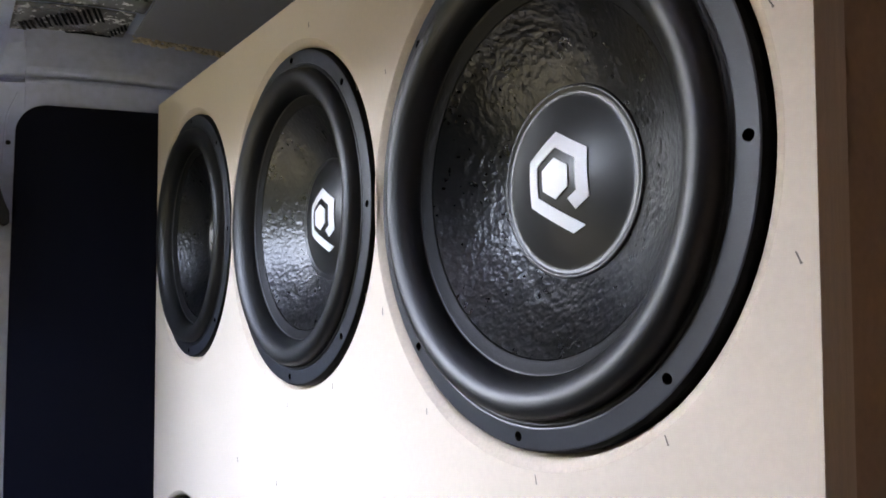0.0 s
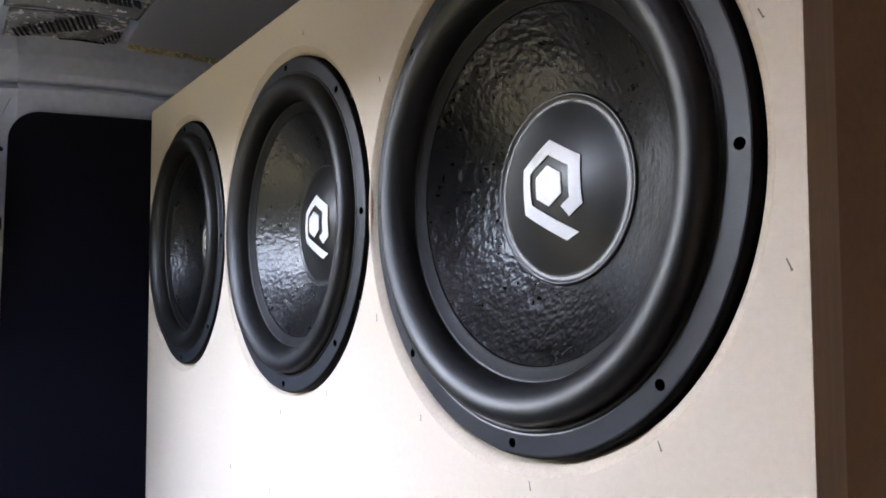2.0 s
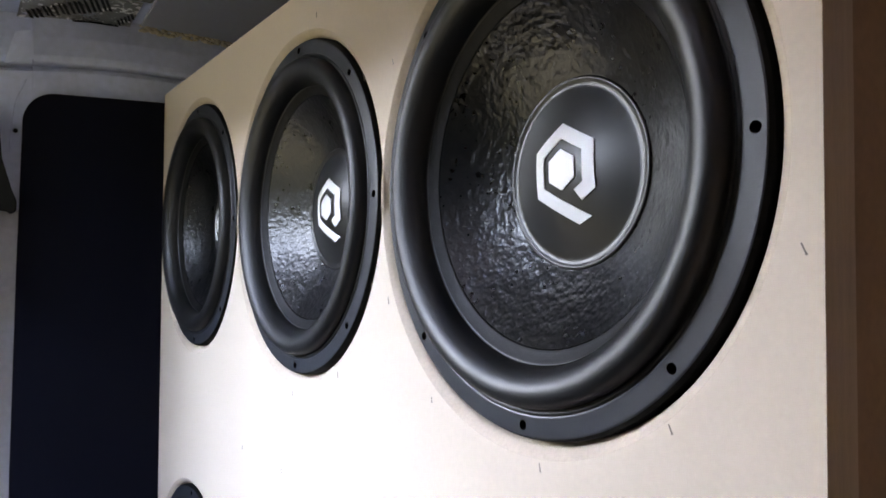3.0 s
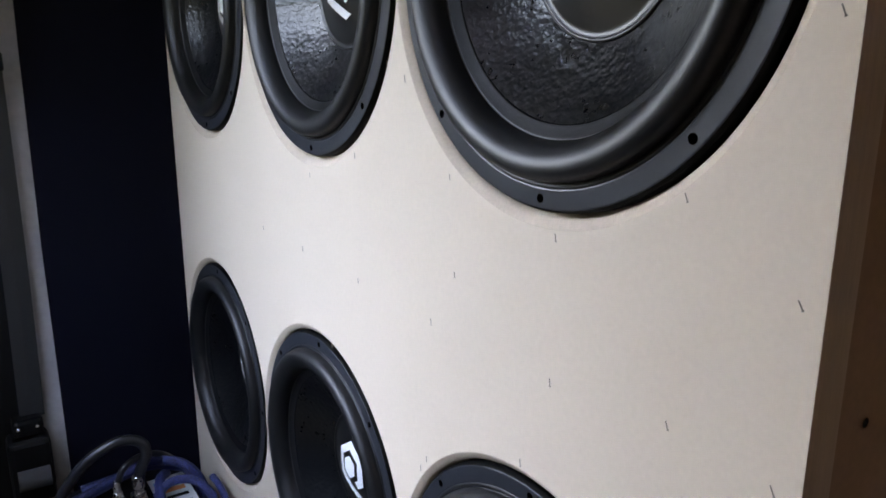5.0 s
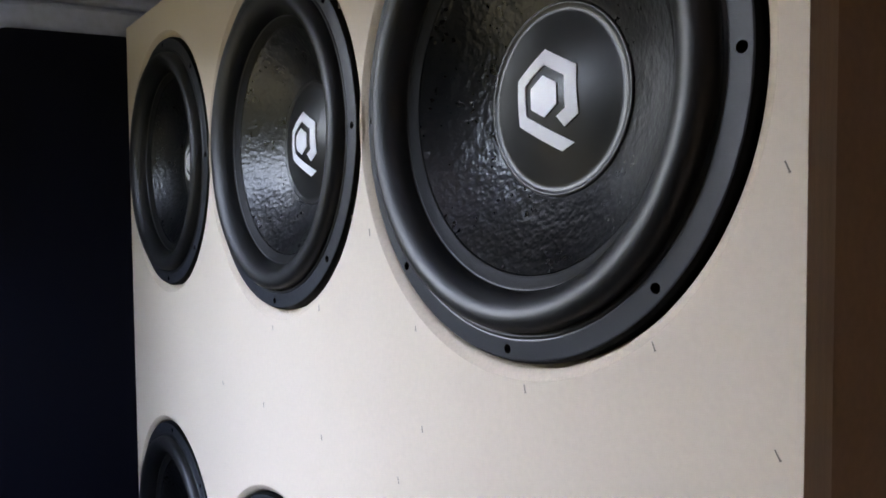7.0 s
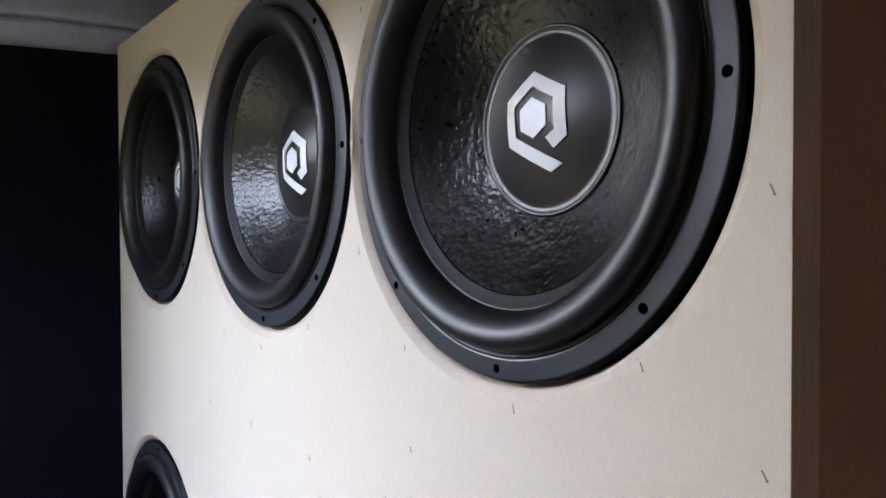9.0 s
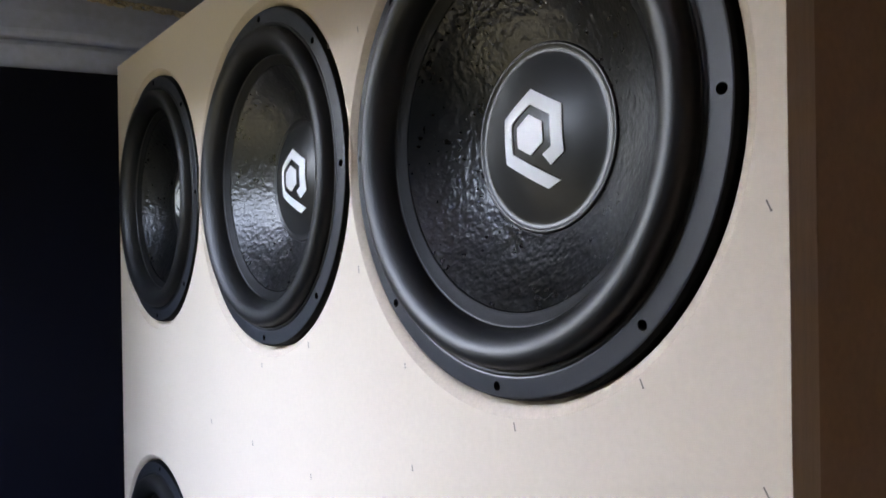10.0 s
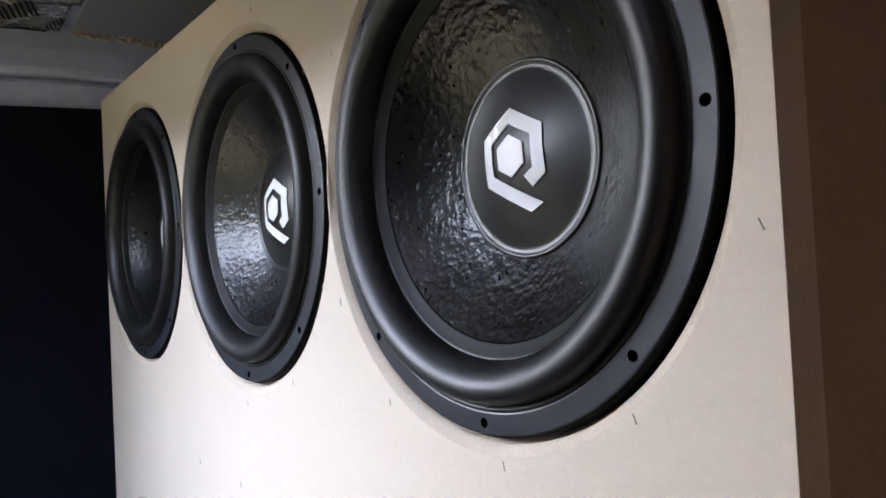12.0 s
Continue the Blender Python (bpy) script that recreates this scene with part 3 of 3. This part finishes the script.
GUIDE = [(-0.400, 1.47), (-0.322, 1.47), (-0.318, 1.378), (-0.297, 1.318), (-0.288, 1.298), (-0.288, 1.276), (-0.298, 1.270), (-0.306, 1.279), (-0.400, 1.286)]
at_belt(part("guide", plate(GUIDE, WALL_X + 0.036, WALL_X + 0.058, 0.003), M_PLASTIC, belt, "black plastic belt guide"))
at_belt(part("guide_mount", box_bm((WALL_X + 0.001, -0.385, 1.34), (WALL_X + 0.037, -0.335, 1.44), 0.004), M_PLASTIC, belt))
for y, z, r in ((-0.341, 1.388, 0.0065), (-0.337, 1.352, 0.0095)):
    s = at_belt(part("bolt", lathe([(0, -0.004), (r * 0.6, -0.0035), (r, -0.001), (r, 0.001)], 20), M_STEEL, belt, "worn steel bolt", True))
    s.matrix_basis = pose(WALL_X + 0.058, y, z, 0, 0, 90)
at_belt(part("slot_bracket", box_bm((WALL_X + 0.001, -0.405, 1.126), (WALL_X + 0.056, -0.3145, 1.163), 0.005), M_PLASTIC, belt, "black bracket across the belt"))
at_belt(part("slot_plate", box_bm((WALL_X + 0.0565, -0.40, 1.137), (WALL_X + 0.0585, -0.326, 1.152), 0.0008), M_WEB, belt))
at_belt(part("retractor", box_bm((WALL_X + 0.001, -0.402, 0.22), (WALL_X + 0.075, -0.320, 0.367), 0.012), M_PLASTIC, belt, "black belt retractor housing"))
at_belt(part("retractor_cover", box_bm((WALL_X + 0.001, -0.387, 0.368), (WALL_X + 0.055, -0.328, 0.407), 0.008), M_PLASTIC, belt))
at_belt(part("spool", tube([(WALL_X + 0.078, -0.39, 0.283), (WALL_X + 0.078, -0.36, 0.283), (WALL_X + 0.078, -0.328, 0.283)], 0.022), M_WEB, belt, "rolled grey webbing", True))
for y in (-0.377, -0.341):
    s = at_belt(part("rivet", lathe([(0, -0.003), (0.0022, -0.0022), (0.0036, 0.0)], 16), M_STEEL, belt, "bright steel rivet", True))
    s.matrix_basis = pose(WALL_X + 0.055, y, 0.390, 0, 0, 90)

# ---------------------------------------------------------------- battery and cables in the corner
battery = thing("battery", (-1.06, -0.178, 0.0), "black power battery with steel posts and printed label", "battery")
part("case", box_bm((-0.115, -0.13, 0.0), (0.115, 0.115, 0.215), 0.008), M_PLASTIC, battery)
part("lid", box_bm((-0.112, -0.127, 0.216), (0.112, 0.112, 0.232), 0.005), M_PLASTIC, battery)
part("label_sheet", box_bm((-0.06, 0.03, 0.2325), (0.10, 0.108, 0.2335)), M_LABEL, battery, "white printed label")
for k, (m, w) in enumerate(((M_SKYBLUE, 0.022), (M_ORANGE, 0.018), (M_INK, 0.012), (M_INK, 0.014))):
    part("label_bar", box_bm((-0.04 + 0.034 * k, 0.038 + 0.006 * k, 0.2338), (-0.04 + 0.034 * k + w, 0.096, 0.2342)), m, battery)
for x, y in ((0.01, -0.042), (0.01, 0.0)):
    post = part("terminal", lathe([(0.0, -0.03), (0.009, -0.03), (0.010, -0.028), (0.010, 0.0), (0.017, 0.0), (0.017, 0.006)], 20), M_STEEL, battery, "bright steel terminal post", True)
    post.matrix_basis = pose(x, y, 0.238, -90)
    clamp = box_bm((x - 0.018, y - 0.015, 0.236), (x + 0.018, y + 0.013, 0.250), 0.003)
    box_bm((x + 0.016, y - 0.008, 0.240), (x + 0.034, y + 0.008, 0.256), 0.003, clamp)
    part("clamp", clamp, M_STEEL, battery, "bright steel clamp")
    nut = bmesh.new()
    bmesh.ops.create_cone(nut, cap_ends=True, segments=6, radius1=0.009, radius2=0.009, depth=0.009, matrix=Matrix.Translation((x + 0.026, y, 0.261)))
    part("nut", nut, M_STEEL, battery, "bright steel nut")


def cable(name, pts, radius, material, label, lug=False):
    ob = mesh_ob(name, tube(pts, radius), material, True)
    tagged(ob, label, "cable", "cables on the battery")
    if lug:
        p = Vector(pts[0])
        part("lug", tube([p + Vector((0, 0, -0.006)), p + Vector((0, 0, 0.008)), p + Vector((0, 0.001, 0.020))], radius * 1.12), M_STEEL, ob, "bright crimped lug", True)
    return ob


BRAID_LABEL = "blue braided sleeve cable draped over the battery"
cable("power_cable", [(-1.05, -0.178, 0.272), (-1.05, -0.170, 0.305), (-1.05, -0.156, 0.340), (-1.052, -0.168, 0.368), (-1.055, -0.208, 0.378), (-1.06, -0.266, 0.352), (-1.06, -0.312, 0.304),
                      (-1.06, -0.342, 0.245), (-1.06, -0.356, 0.14), (-1.06, -0.360, 0.013)], 0.0112, M_CABLE, "thick glossy black power cable arched over the battery", True)
cable("power_cable", [(-1.05, -0.220, 0.272), (-1.05, -0.216, 0.295), (-1.055, -0.198, 0.320), (-1.07, -0.158, 0.326), (-1.09, -0.118, 0.306), (-1.12, -0.080, 0.262), (-1.135, -0.066, 0.242)], 0.0068, M_CABLE,
      "thin black power cable bent over the battery", True)
cable("braided_cable", [(-1.10, -0.300, 0.244), (-1.11, -0.228, 0.258), (-1.10, -0.158, 0.288), (-1.07, -0.113, 0.298), (-1.05, -0.078, 0.286), (-1.04, -0.050, 0.242), (-1.035, -0.042, 0.18), (-1.035, -0.040, 0.014)], 0.0108, M_BRAID, BRAID_LABEL)
cable("braided_cable", [(-1.14, -0.278, 0.244), (-1.14, -0.198, 0.252), (-1.12, -0.138, 0.270), (-1.08, -0.096, 0.276), (-1.065, -0.063, 0.256), (-1.07, -0.045, 0.20), (-1.075, -0.040, 0.014)], 0.0105, M_BRAID, BRAID_LABEL)
cable("braided_cable", [(-1.02, -0.150, 0.246), (-1.02, -0.128, 0.268), (-1.015, -0.100, 0.276), (-1.00, -0.070, 0.268), (-0.975, -0.046, 0.240), (-0.95, -0.036, 0.190), (-0.94, -0.034, 0.10), (-0.938, -0.034, 0.013)], 0.0095, M_BRAID, BRAID_LABEL)
cable("braided_cable", [(-1.09, -0.113, 0.258), (-1.05, -0.133, 0.270), (-1.01, -0.144, 0.262), (-0.965, -0.149, 0.246), (-0.932, -0.151, 0.20), (-0.929, -0.150, 0.10), (-0.928, -0.148, 0.013)], 0.0105, M_BRAID,
      "blue braided sleeve cable hanging down the battery side")
cable("braided_cable", [(-1.03, -0.028, 0.252), (-1.00, -0.024, 0.246), (-0.96, -0.020, 0.226), (-0.92, -0.018, 0.19), (-0.89, -0.018, 0.12), (-0.88, -0.020, 0.009)], 0.0075, M_BRAID, "thin blue braided cable beside the speaker box")
